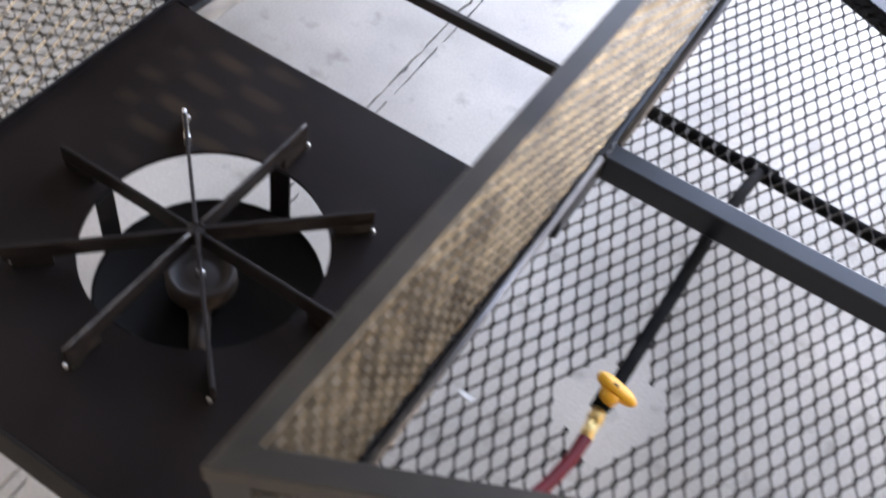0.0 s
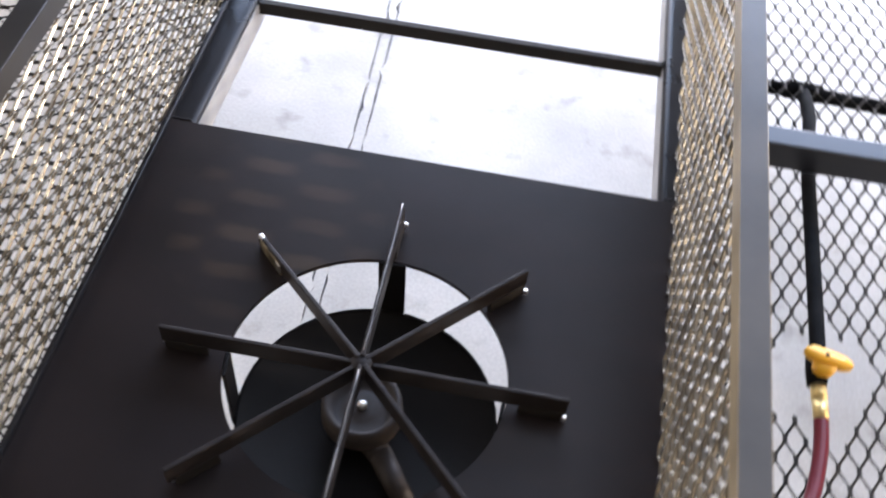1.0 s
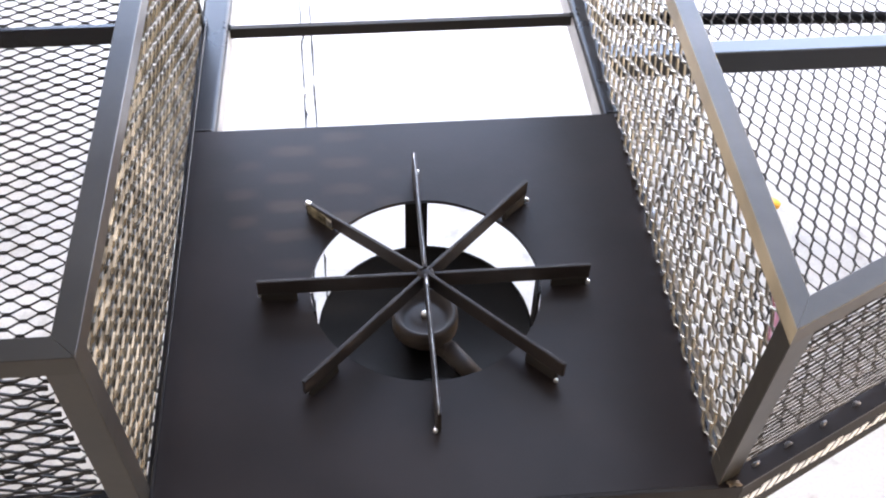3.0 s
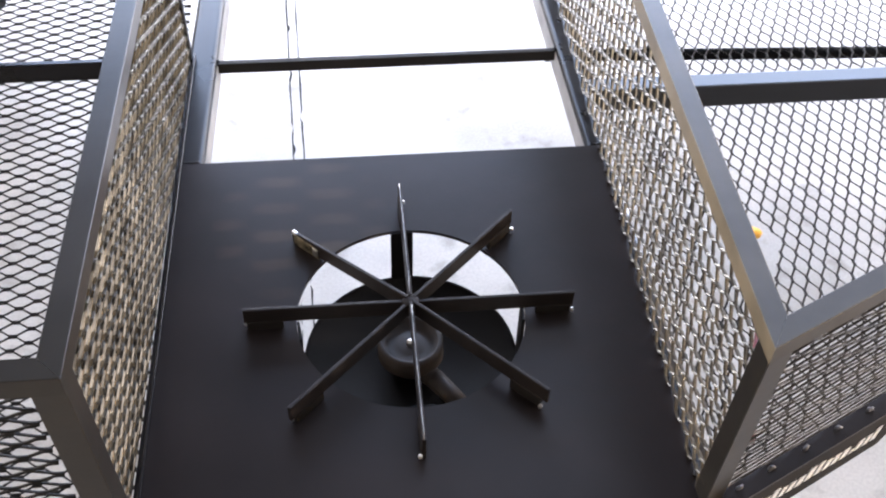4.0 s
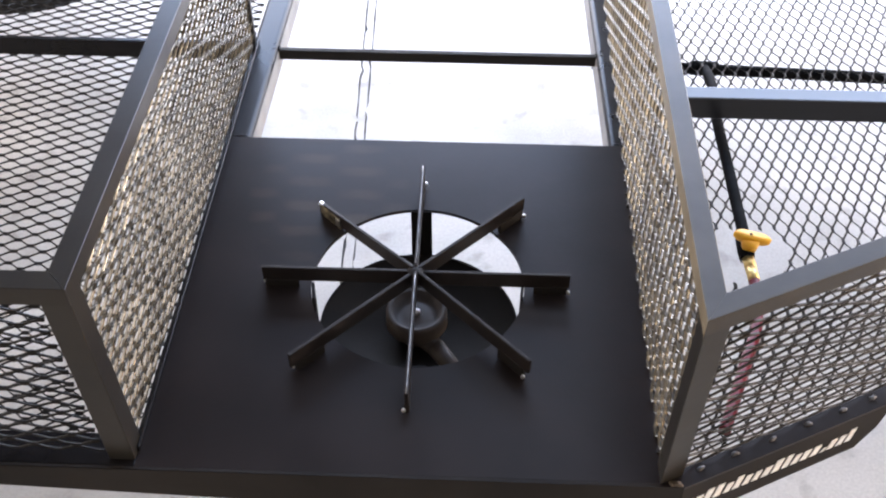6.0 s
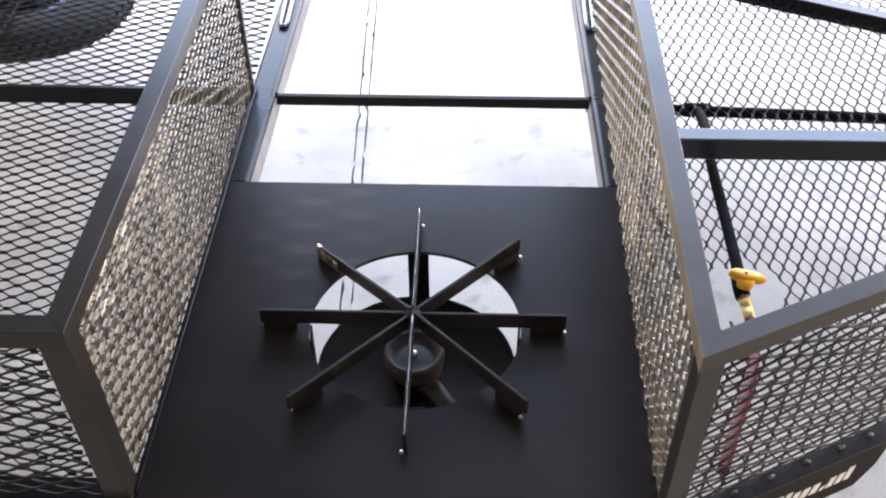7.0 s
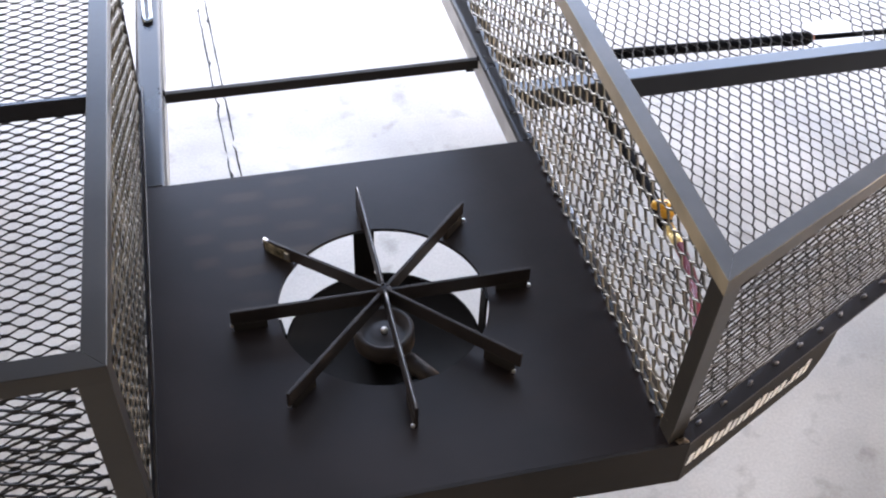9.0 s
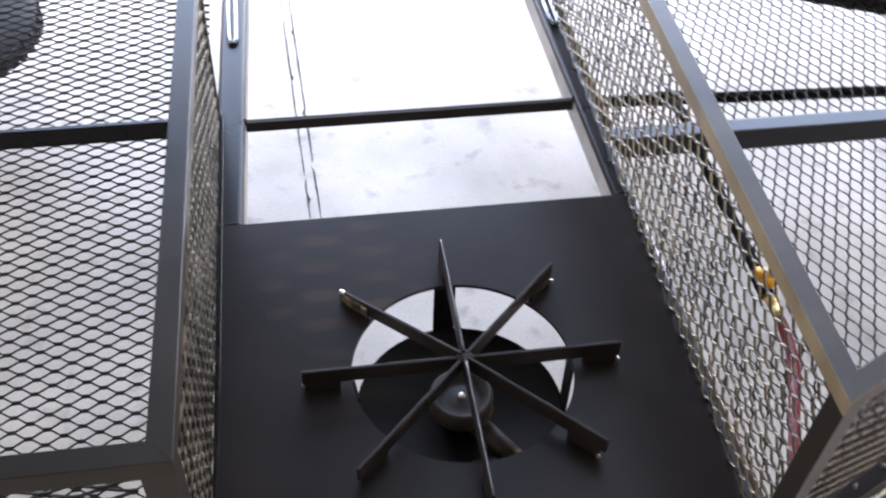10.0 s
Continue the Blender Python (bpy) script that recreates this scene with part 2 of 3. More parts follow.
def tube(name, points, radius, mat, parent=None, label="", sides=14):
    """A round pipe or hose along points, with closed ends."""
    pts = [Vector(p) for p in points]
    verts, faces = [], []
    side = None
    for i, p in enumerate(pts):
        d = (pts[min(i + 1, len(pts) - 1)] - pts[max(i - 1, 0)]).normalized()
        if side is None:
            side = d.cross(Vector((0, 0, 1)) if abs(d.z) < 0.9 else Vector((1, 0, 0))).normalized()
        side = (side - d * side.dot(d)).normalized()
        up = d.cross(side)
        r = radius[i] if isinstance(radius, (list, tuple)) else radius
        for k in range(sides):
            a = 2 * math.pi * k / sides
            verts.append(p + r * (math.cos(a) * side + math.sin(a) * up))
    for i in range(len(pts) - 1):
        for k in range(sides):
            a, b = i * sides + k, i * sides + (k + 1) % sides
            faces.append((a, b, b + sides, a + sides))
    faces.append(tuple(reversed(range(sides))))
    faces.append(tuple(range((len(pts) - 1) * sides, len(pts) * sides)))
    ob = link_mesh(name, verts, faces, mat, parent, label, smooth=True)
    return ob


def arc_points(points, steps=10):
    """A smooth line through points."""
    pts = [Vector(p) for p in points]
    out = []
    for i in range(len(pts) - 1):
        a, b, c, d = pts[max(i - 1, 0)], pts[i], pts[i + 1], pts[min(i + 2, len(pts) - 1)]
        for k in range(steps):
            t = k / steps
            out.append(0.5 * (2 * b + (c - a) * t + (2 * a - 5 * b + 4 * c - d) * t * t + (3 * b - a - 3 * c + d) * t ** 3))
    return out + [pts[-1]]


def lathe(name, profile, mat, parent=None, label="", m=None, sides=48):
    """A turned shape: (radius, height) pairs round the z axis."""
    verts, faces = [], []
    for k in range(sides):
        a = 2 * math.pi * k / sides
        for r, z in profile:
            v = Vector((r * math.cos(a), r * math.sin(a), z))
            verts.append(m @ v if m is not None else v)
    n = len(profile)
    for k in range(sides):
        for i in range(n - 1):
            a, b = k * n + i, ((k + 1) % sides) * n + i
            faces.append((a, b, b + 1, a + 1))
    return link_mesh(name, verts, faces, mat, parent, label, smooth=True)


def empty(name, place=(0, 0, 0), label="", category="", group="", kind=""):
    ob = new(name)
    ob.empty_display_size = 0.05
    return tagged(ob, label, category, group, kind)


LONG, SHORT = 0.0560, 0.0256  # the diamonds of the expanded metal


def expanded(name, origin, u, v, width, height, parent, keep=None, strand=0.0042, thick=0.0024, flip=1, phase=0.0, flat=0.12, mat=None, slant=0.5, pitch=(LONG, SHORT)):
    """Expanded steel sheet: bent strands that touch at their bonds. u: the long way of the diamonds, v: the short way."""
    o, u, v = Vector(origin), Vector(u).normalized(), Vector(v).normalized()
    n = u.cross(v).normalized() * flip
    half, step, bond = pitch[0] / 2, pitch[1] / 2, pitch[0] * flat
    rows, cols = int(height / step), int(width / half) + 2
    swing, lift = step / 2 - strand * 0.40, strand * 0.30
    verts, faces = [], []
    rng = random.Random(int(1000 * width) + rows)
    for r in range(rows):
        last = None
        for k in range(cols):
            s = 1 if (k + r) % 2 == 0 else -1
            x, y = k * half + phase, (r + 0.5) * step
            ok = -half <= x <= width and (keep is None or keep(x, y + s * swing))
            if not ok:
                last = None
                continue
            ends = []
            for e in (-bond, bond):
                c = o + u * min(max(x + e, 0), width) + v * (y + s * swing) + n * (s * lift)
                tilt = (v - n * (slant + rng.uniform(-0.09, 0.09))).normalized()
                across = tilt.cross(u).normalized() * (thick / 2)
                w = tilt * (strand / 2)
                ends.append(len(verts))
                verts += [c - w - across, c + w - across, c + w + across, c - w + across]
            pairs = [(ends[0], ends[1])] + ([(last, ends[0])] if last is not None else [])
            for a, b in pairs:
                for q in range(4):
                    faces.append((a + q, a + (q + 1) % 4, b + (q + 1) % 4, b + q))
            last = ends[1]
    return link_mesh(name, verts, faces, mat or MESH_STEEL, parent)


def angle_bar(bm, a, b, leg1, leg2, size=0.025, thick=0.004, cut_a=None, cut_b=None):
    """Angle iron from a to b; leg1 and leg2 point along its two flanges. cut_a, cut_b: normals of mitre cuts through the ends."""
    a, b, p, q = Vector(a), Vector(b), Vector(leg1).normalized(), Vector(leg2).normalized()
    d = (b - a).normalized()
    e = 0.0008
    outline = [(e, 0), (size - e, 0), (size, e), (size, thick - e), (size - e, thick), (thick + 0.002, thick), (thick, thick + 0.002),
               (thick, size - e), (thick - e, size), (e, size), (0, size - e), (0, e)]
    rings = []
    for end, cut in ((a, cut_a), (b, cut_b)):
        ring = []
        for i, j in outline:
            v = end + p * i + q * j
            if cut is not None:
                n = Vector(cut)
                v = v + d * ((end - v).dot(n) / d.dot(n))
            ring.append(bm.verts.new(v))
        rings.append(ring)
    n = len(outline)
    for i in range(n):
        j = (i + 1) % n
        bm.faces.new((rings[0][i], rings[0][j], rings[1][j], rings[1][i]))
    bm.faces.new(rings[0])
    bm.faces.new(rings[1])
    return bm


# ---- the workshop floor, and unseen walls and ceiling added to shape the light ----
def slab(name, lo, hi, mat, label, category):
    ob = box(name, lo, hi, mat, None, label, bevel=0)
    return tagged(ob, label, category, kind="structure")


def joint_x(y):
    return -0.158 - 0.032 * y


def floor_piece(name, left, right, label, category, z=0.0):
    """A slab between two edge functions of y, its edges a little broken."""
    ys = [-6 + 0.5 * k for k in range(11)] + [-0.5 + 0.018 * k for k in range(170)] + [2.6 + 0.8 * k for k in range(9)]
    verts, faces = [], []
    for y in ys:
        for h in (z, -0.15):
            verts += [(left(y), y, h), (right(y), y, h)]
    for i in range(len(ys) - 1):
        a, b = 4 * i, 4 * i + 4
        faces += [(a, a + 1, b + 1, b), (a + 2, b + 2, b + 3, a + 3), (a, b, b + 2, a + 2), (a + 1, a + 3, b + 3, b + 1)]
    return tagged(link_mesh(name, verts, faces, CONCRETE), label, category, kind="structure")


def ragged(offset, seed, amount=0.0028):
    def edge(y):
        n = 0.35 * noise.noise(Vector((y * 7, seed, 0))) + 0.6 * noise.noise(Vector((y * 60, seed + 3.3, 0)))
        return joint_x(y) + offset + amount * n + (0.010 * max(0.0, noise.noise(Vector((y * 26, seed + 9, 1))) - 0.25) * 3) * (1 if offset < 0 else -1)
    return edge


floor_piece("floor", lambda y: -6.0, ragged(-0.0135, 1.0), "worn pale grey concrete workshop floor slab", "floor")
floor_piece("floor", ragged(0.0135, 2.0), lambda y: 6.0, "worn pale grey concrete workshop floor slab", "floor")
floor_piece("floor_joint", ragged(-0.0096, 3.0), ragged(0.0096, 4.0), "narrow ragged filler strip between two concrete slabs", "joint", -0.0015)
slab("subfloor", (-6, -6, -0.25), (6, 9, -0.007), DARK_CEILING, "dark ground under the concrete slabs", "ground")
N_Y = 3.4
slab("wall_west_1", (-3.7, -5.0, 0), (-3.5, -2.2, 3.8), TAN, "unseen tan side wall added to warm the bounced light", "wall")
slab("wall_west_2", (-3.7, 1.4, 0), (-3.5, N_Y, 3.8), TAN, "unseen tan side wall added to warm the bounced light", "wall")
slab("wall_west_3", (-3.7, -2.2, 2.9), (-3.5, 1.4, 3.8), TAN, "unseen tan wall over the added west opening", "wall")
slab("wall_east_1", (5.0, -5.0, 0), (5.2, -2.2, 3.8), DARK_CEILING, "unseen dark side wall added to close off the light", "wall")
slab("wall_east_2", (5.0, 0.85, 0), (5.2, N_Y, 3.8), DARK_CEILING, "unseen dark side wall added to close off the light", "wall")
slab("wall_east_3", (5.0, -2.2, 2.9), (5.2, 0.85, 3.8), DARK_CEILING, "unseen dark wall over the added east openings", "wall")
# unseen post and sill, added to block the low sun
slab("wall_east_4", (5.0, -0.36, 0), (5.2, -0.24, 2.9), DARK_CEILING, "unseen dark post added to block part of the sun", "wall")
slab("wall_east_5", (5.0, -0.24, 0), (5.2, 0.85, 1.05), DARK_CEILING, "unseen dark sill added to keep the sun off the floor", "wall")
slab("wall_south_1", (-3.7, -5.0, 0), (0.0, -4.8, 3.8), GREY_WALL, "unseen grey wall beside the added south opening", "wall")
slab("wall_south_2", (4.0, -5.0, 0), (5.2, -4.8, 3.8), GREY_WALL, "unseen grey wall beside the added south opening", "wall")
slab("wall_south_3", (0.0, -5.0, 2.8), (4.0, -4.8, 3.8), GREY_WALL, "unseen grey wall over the added south opening", "wall")
slab("wall_north_1", (-3.7, N_Y, 0), (-1.8, N_Y + 0.2, 3.8), GREY_WALL, "unseen grey wall beside the open door", "wall")
slab("wall_north_2", (4.2, N_Y, 0), (5.2, N_Y + 0.2, 3.8), GREY_WALL, "unseen grey wall beside the open door", "wall")
slab("wall_north_3", (-1.8, N_Y, 2.87), (0.7, N_Y + 0.2, 3.8), DARK_CEILING, "unseen dark wall over the open door, added to darken reflections", "wall")
slab("wall_north_4", (0.7, N_Y, 2.87), (4.2, N_Y + 0.2, 2.94), DARK_CEILING, "unseen dark lintel under the added transom opening", "wall")
slab("wall_north_5", (0.7, N_Y, 3.71), (4.2, N_Y + 0.2, 3.8), DARK_CEILING, "unseen dark wall over the added transom opening", "wall")
slab("ceiling_1", (-1.1, -5.0, 3.8), (0.15, N_Y + 0.2, 3.9), PALE_CEILING, "unseen pale ceiling added for the plate to reflect", "ceiling")
slab("ceiling_5", (-3.7, -5.0, 3.8), (-1.1, N_Y + 0.2, 3.9), BLACK_CEILING, "unseen black ceiling added to darken what the plate reflects", "ceiling")
slab("ceiling_2", (3.55, -5.0, 3.8), (5.2, N_Y + 0.2, 3.9), PALE_CEILING, "unseen pale ceiling added for the plate to reflect", "ceiling")
slab("ceiling_3", (0.15, -5.0, 3.8), (3.55, 0.25, 3.9), PALE_CEILING, "unseen pale ceiling added for the plate to reflect", "ceiling")
slab("ceiling_4", (0.15, 3.25, 3.8), (3.55, N_Y + 0.2, 3.9), PALE_CEILING, "unseen pale ceiling beside the added roof opening", "ceiling")

Z = PLATE
X_L, X_R = -0.350, 0.338   # the inner walls of the two racks
Y_F, Y_B = -0.324, 0.344   # front and back edges of the plate
HOLE = (0.002, 0.012)       # the middle of the burner hole


# ---- the cooking plate with its burner hole ----
def cook_plate():
    top = empty("cook_plate", label="satin black steel cooking plate with a round burner hole", category="cooking plate")
    hole, sides = 0.161, 72
    bm = bmesh.new()
    ring, rim = [], []
    for k in range(sides):
        a = 2 * math.pi * k / sides
        c, s = math.cos(a), math.sin(a)
        ring.append((HOLE[0] + hole * c, HOLE[1] + hole * s))
        f = min((X_R - HOLE[0] if c > 0 else HOLE[0] - X_L) / max(abs(c), 1e-6), (Y_B - HOLE[1] if s > 0 else HOLE[1] - Y_F) / max(abs(s), 1e-6))
        rim.append((HOLE[0] + f * c, HOLE[1] + f * s))
    for x in (X_L, X_R):
        for y in (Y_F, Y_B):
            k = min(range(sides), key=lambda i: (rim[i][0] - x) ** 2 + (rim[i][1] - y) ** 2)
            rim[k] = (x, y)
    layers = []
    for z in (Z, Z - 0.006):
        layers.append(([bm.verts.new((x, y, z)) for x, y in ring], [bm.verts.new((x, y, z)) for x, y in rim]))
    for k in range(sides):
        j = (k + 1) % sides
        (r0, e0), (r1, e1) = layers
        bm.faces.new((r0[k], e0[k], e0[j], r0[j]))
        bm.faces.new((r1[k], r1[j], e1[j], e1[k]))
        bm.faces.new((r0[k], r0[j], r1[j], r1[k]))
        bm.faces.new((e0[k], e1[k], e1[j], e0[j]))
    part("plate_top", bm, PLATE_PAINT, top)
    bm = add_box(bmesh.new(), (-1.5, Y_F - 0.006, Z - 0.056), (X_R + 0.0245, Y_F - 0.0005, Z + 0.0002), None, 0.0)
    for v in bm.verts:  # the lip grows deeper towards the corner
        if v.co.z < Z - 0.03:
            v.co.z -= 0.036 * (v.co.x - X_L) / (X_R - X_L)
    part("front_lip", bm, LIP, top)
    return top


cook_plate()


# ---- the burner that hangs under the hole ----
def burner():
    top = empty("gas_burner", label="cast iron gas burner on a round black heat shield", category="burner")
    zp = Z - 0.103
    lathe("heat_shield", [(0.0, zp), (0.153, zp), (0.157, zp + 0.004), (0.153, zp - 0.003), (0.0, zp - 0.003)], SOOT, top, "", pose(HOLE[0], HOLE[1], 0))
    for a in (91, 187, 271, 357):
        m = pose(HOLE[0], HOLE[1], 0, 0, 0, a)
        bm = bmesh.new()
        add_box(bm, (0.1560, -0.017, zp - 0.003), (0.1600, 0.017, Z - 0.001), m, 0.001)
        add_box(bm, (0.142, -0.017, zp - 0.008), (0.1595, 0.017, zp - 0.0035), m, 0.001)
        part("hanger_strap", bm, SOOT, top)
    zb = Z - 0.068
    head = lathe("burner_head", [(0.0, zb + 0.012), (0.02, zb + 0.013), (0.032, zb + 0.007), (0.038, zb + 0.021), (0.043, zb + 0.023), (0.047, zb + 0.018), (0.048, zb - 0.006), (0.034, zb - 0.022), (0.028, zb - 0.036), (0.0, zb - 0.036)], IRON, top)
    lathe("centre_bolt", [(0.0, zb + 0.021), (0.004, zb + 0.020), (0.006, zb + 0.017), (0.006, zb + 0.010)], BARE, head, "bright steel bolt head")
    line = [(0.006, -0.012, zb - 0.016), (0.022, -0.032, zb - 0.017), (0.036, -0.048, zb - 0.019)]
    tube("elbow", arc_points(line), [0.020 - 0.0004 * k for k in range(21)], IRON, top)
    tube("gas_inlet", [(0.030, -0.040, zb - 0.018), (0.074, -0.096, zb - 0.026)], [0.0145, 0.0128], IRON, top)
    tube("inlet_mouth", [(0.0740, -0.0960, zb - 0.0260), (0.0766, -0.0994, zb - 0.0266)], [0.0126, 0.0118], ROUND, top, "bare cut end of the gas inlet")
    return top


burner()


# ---- the pan support: eight flat bars on feet ----
def pan_support():
    top = empty("pan_support", label="black eight-armed flat bar pan support standing over the burner", category="grate")
    z0, z1 = Z + 0.019, Z + 0.046
    lathe("hub", [(0.0, z1 - 0.0025), (0.011, z1 - 0.003), (0.0125, z1 - 0.005), (0.0125, z0 + 0.002), (0.010, z0), (0.0, z0)], ARM, top, sides=8)
    for k in range(8):
        m = pose(0, 0, 0, 0, 0, 45 * k)
        low = k == 3
        drop = (0.006, 0.002, 0.0, 0.0, 0.005, 0.004, 0.0, 0.001)[k]  # the bars are not welded quite level
        bm = add_box(bmesh.new(), (0.006, -0.0027, z0 - drop), (0.235 if k in (5, 7) else 0.229, 0.0027, z1 - drop), m, 0.0012)
        if low:  # this arm sags towards its end
            for v in bm.verts:
                r = math.hypot(v.co.x, v.co.y)
                v.co.z = max(v.co.z - 0.023 * r / 0.229, Z + 0.0006)
        arm = part("arm", bm, ARM, top)
        foot = add_box(bmesh.new(), (0.176, -0.0034, Z + 0.0005), (0.226, 0.0034, z0 - drop + 0.003), m, 0.0012)
        part("foot", foot, SCORCHED if low else LIP, arm, "heat-scorched foot with gilded bare metal" if low else "")
        if low:  # glints on its burnt tip and foot end, added as pale patches
            for r0, r1, w, za, zb in ((0.219, 0.2298, 0.0031, 0.016, 0.0238), (0.176, 0.187, 0.0046, 0.004, 0.0200)):
                part("glint_patch", add_box(bmesh.new(), (r0, -w, Z + za), (r1, w, Z + zb), m, 0.0018), BARE, arm, "bright glint on the burnt tip and foot of the arm")
        if k in (2, 6):  # glint on the worn top edge, added as a pale strip
            rng = random.Random(k)
            edge = [m @ Vector((0.012 + 0.0135 * i, rng.uniform(-0.0005, 0.0005), z1 - drop - 0.0006)) for i in range(17)]
            tube("edge_glint", edge, [0.0007 + rng.random() * 0.0005 for i in edge], GLINT, arm, "glint along the worn top edge of the arm", 6)
        part("weld_bead", add_box(bmesh.new(), (0.2245, -0.0075, Z + 0.003), (0.2305, -0.0015, Z + 0.010), m, 0.0025), BARE, arm, "bright ground weld")
    return top


pan_support()


# ---- trailer frame ----
def round_tube(bm, x0, x1, y0, y1, z0, z1, r, slope=0.0):
    """A square tube along y with rounded long edges; slope: its drift in x for each metre."""
    ring = []
    for cx, cz, a0 in ((x1 - r, z1 - r, 0), (x0 + r, z1 - r, 90), (x0 + r, z0 + r, 180), (x1 - r, z0 + r, 270)):
        for k in range(6):
            a = radians(a0 + 18 * k)
            ring.append((cx + r * math.cos(a), cz + r * math.sin(a)))
    ends = [[bm.verts.new((x + slope * (y - y0), y, z)) for x, z in ring] for y in (y0, y1)]
    n = len(ring)
    for i in range(n):
        j = (i + 1) % n
        bm.faces.new((ends[0][i], ends[0][j], ends[1][j], ends[1][i]))
    bm.faces.new(ends[0])
    bm.faces.new(ends[1])
    return bm


def frame_rail(x0, x1, slope):
    top = empty("frame_rail", label="black square tube trailer frame rail", category="frame rail", group="trailer frame rails")
    part("tube", round_tube(bmesh.new(), x0, x1, Y_B + 0.0004, 2.0, Z - 0.052, Z - 0.0006, 0.010, slope), RAIL, top, smooth=False)
    inner = x1 if x1 < 0 else x0 - 0.0011
    part("inner_face", round_tube(bmesh.new(), inner + 0.0001, inner + 0.0010, Y_B + 0.0006, 1.99, Z - 0.049, Z - 0.008, 0.0002, slope), PRIMER, top, "pale worn primer on the inner side")
    for y in (Y_B + 0.004, 0.609, 0.6235):
        rng = random.Random(int(y * 997))
        mid = slope * (y - Y_B)
        pts = [(x0 + 0.006 + mid + (x1 - x0 - 0.012) * k / 10, y + rng.uniform(-0.001, 0.001), Z - 0.0008 + rng.uniform(0, 0.0008)) for k in range(11)]
        if y > 0.4:
            pts = [p for p in pts if abs(p[0]) < abs((x1 if x1 < 0 else x0) + mid) + 0.012]
        tube("weld_bead", pts, [0.0008] + [0.0014 + rng.uniform(-0.0005, 0.0008) for k in pts[2:]] + [0.0012], RAIL, top, sides=8)
    return top


frame_rail(-0.357, -0.306, 0.030)
frame_rail(0.315, 0.356, -0.020)


def cross_piece(name, lo, hi, mat, label, ends, bevel=0.003):
    """A cross piece of the frame with a weld bead at each joined end."""
    top = empty(name, label=label, category=name.replace("_", " "))
    box("tube", lo, hi, mat, top, bevel=bevel)
    for x in ends:
        rng = random.Random(int(1000 * abs(x)))
        pts = [(x + rng.uniform(-0.0012, 0.0012), lo[1] + (hi[1] - lo[1]) * k / 8, hi[2] + rng.uniform(-0.0006, 0.0014)) for k in range(9)]
        tube("weld_bead", pts, [0.0022 + rng.uniform(-0.0006, 0.001) for k in range(9)], PAINT, top, sides=8)
    return top


cross_piece("cross_bar", (-0.2985, 0.610, Z - 0.028), (0.3105, 0.6225, Z - 0.007), LIP, "thin black steel cross bar between the frame rails", (-0.2975, 0.3095), 0.002)
cross_piece("cross_member", (X_R + 0.004, 0.484, Z - 0.047), (1.6, 0.520, Z), GLOSS, "black square tube cross member of the trailer frame", (X_R + 0.012,))
cross_piece("cross_member", (-1.6, 0.622, Z - 0.040), (-0.349, 0.635, Z - 0.002), PAINT, "thin black steel cross member under the rack", (-0.36,))


# ---- the racks of angle iron and expanded steel ----
TOP_L, TOP_R = Z + 0.351, Z + 0.348
FOOT_L, FOOT_R = 0.016, 0.026  # how far the posts lean forward from foot to top
TURN_R = radians(26.0)
DIR_R = Vector((math.cos(TURN_R), math.sin(TURN_R), 0))
OUT_R = Vector((math.sin(TURN_R), -math.cos(TURN_R), 0))


LEAN_L, LEAN_R = 0.016, 0.0  # how far the racks close in for each metre to the back


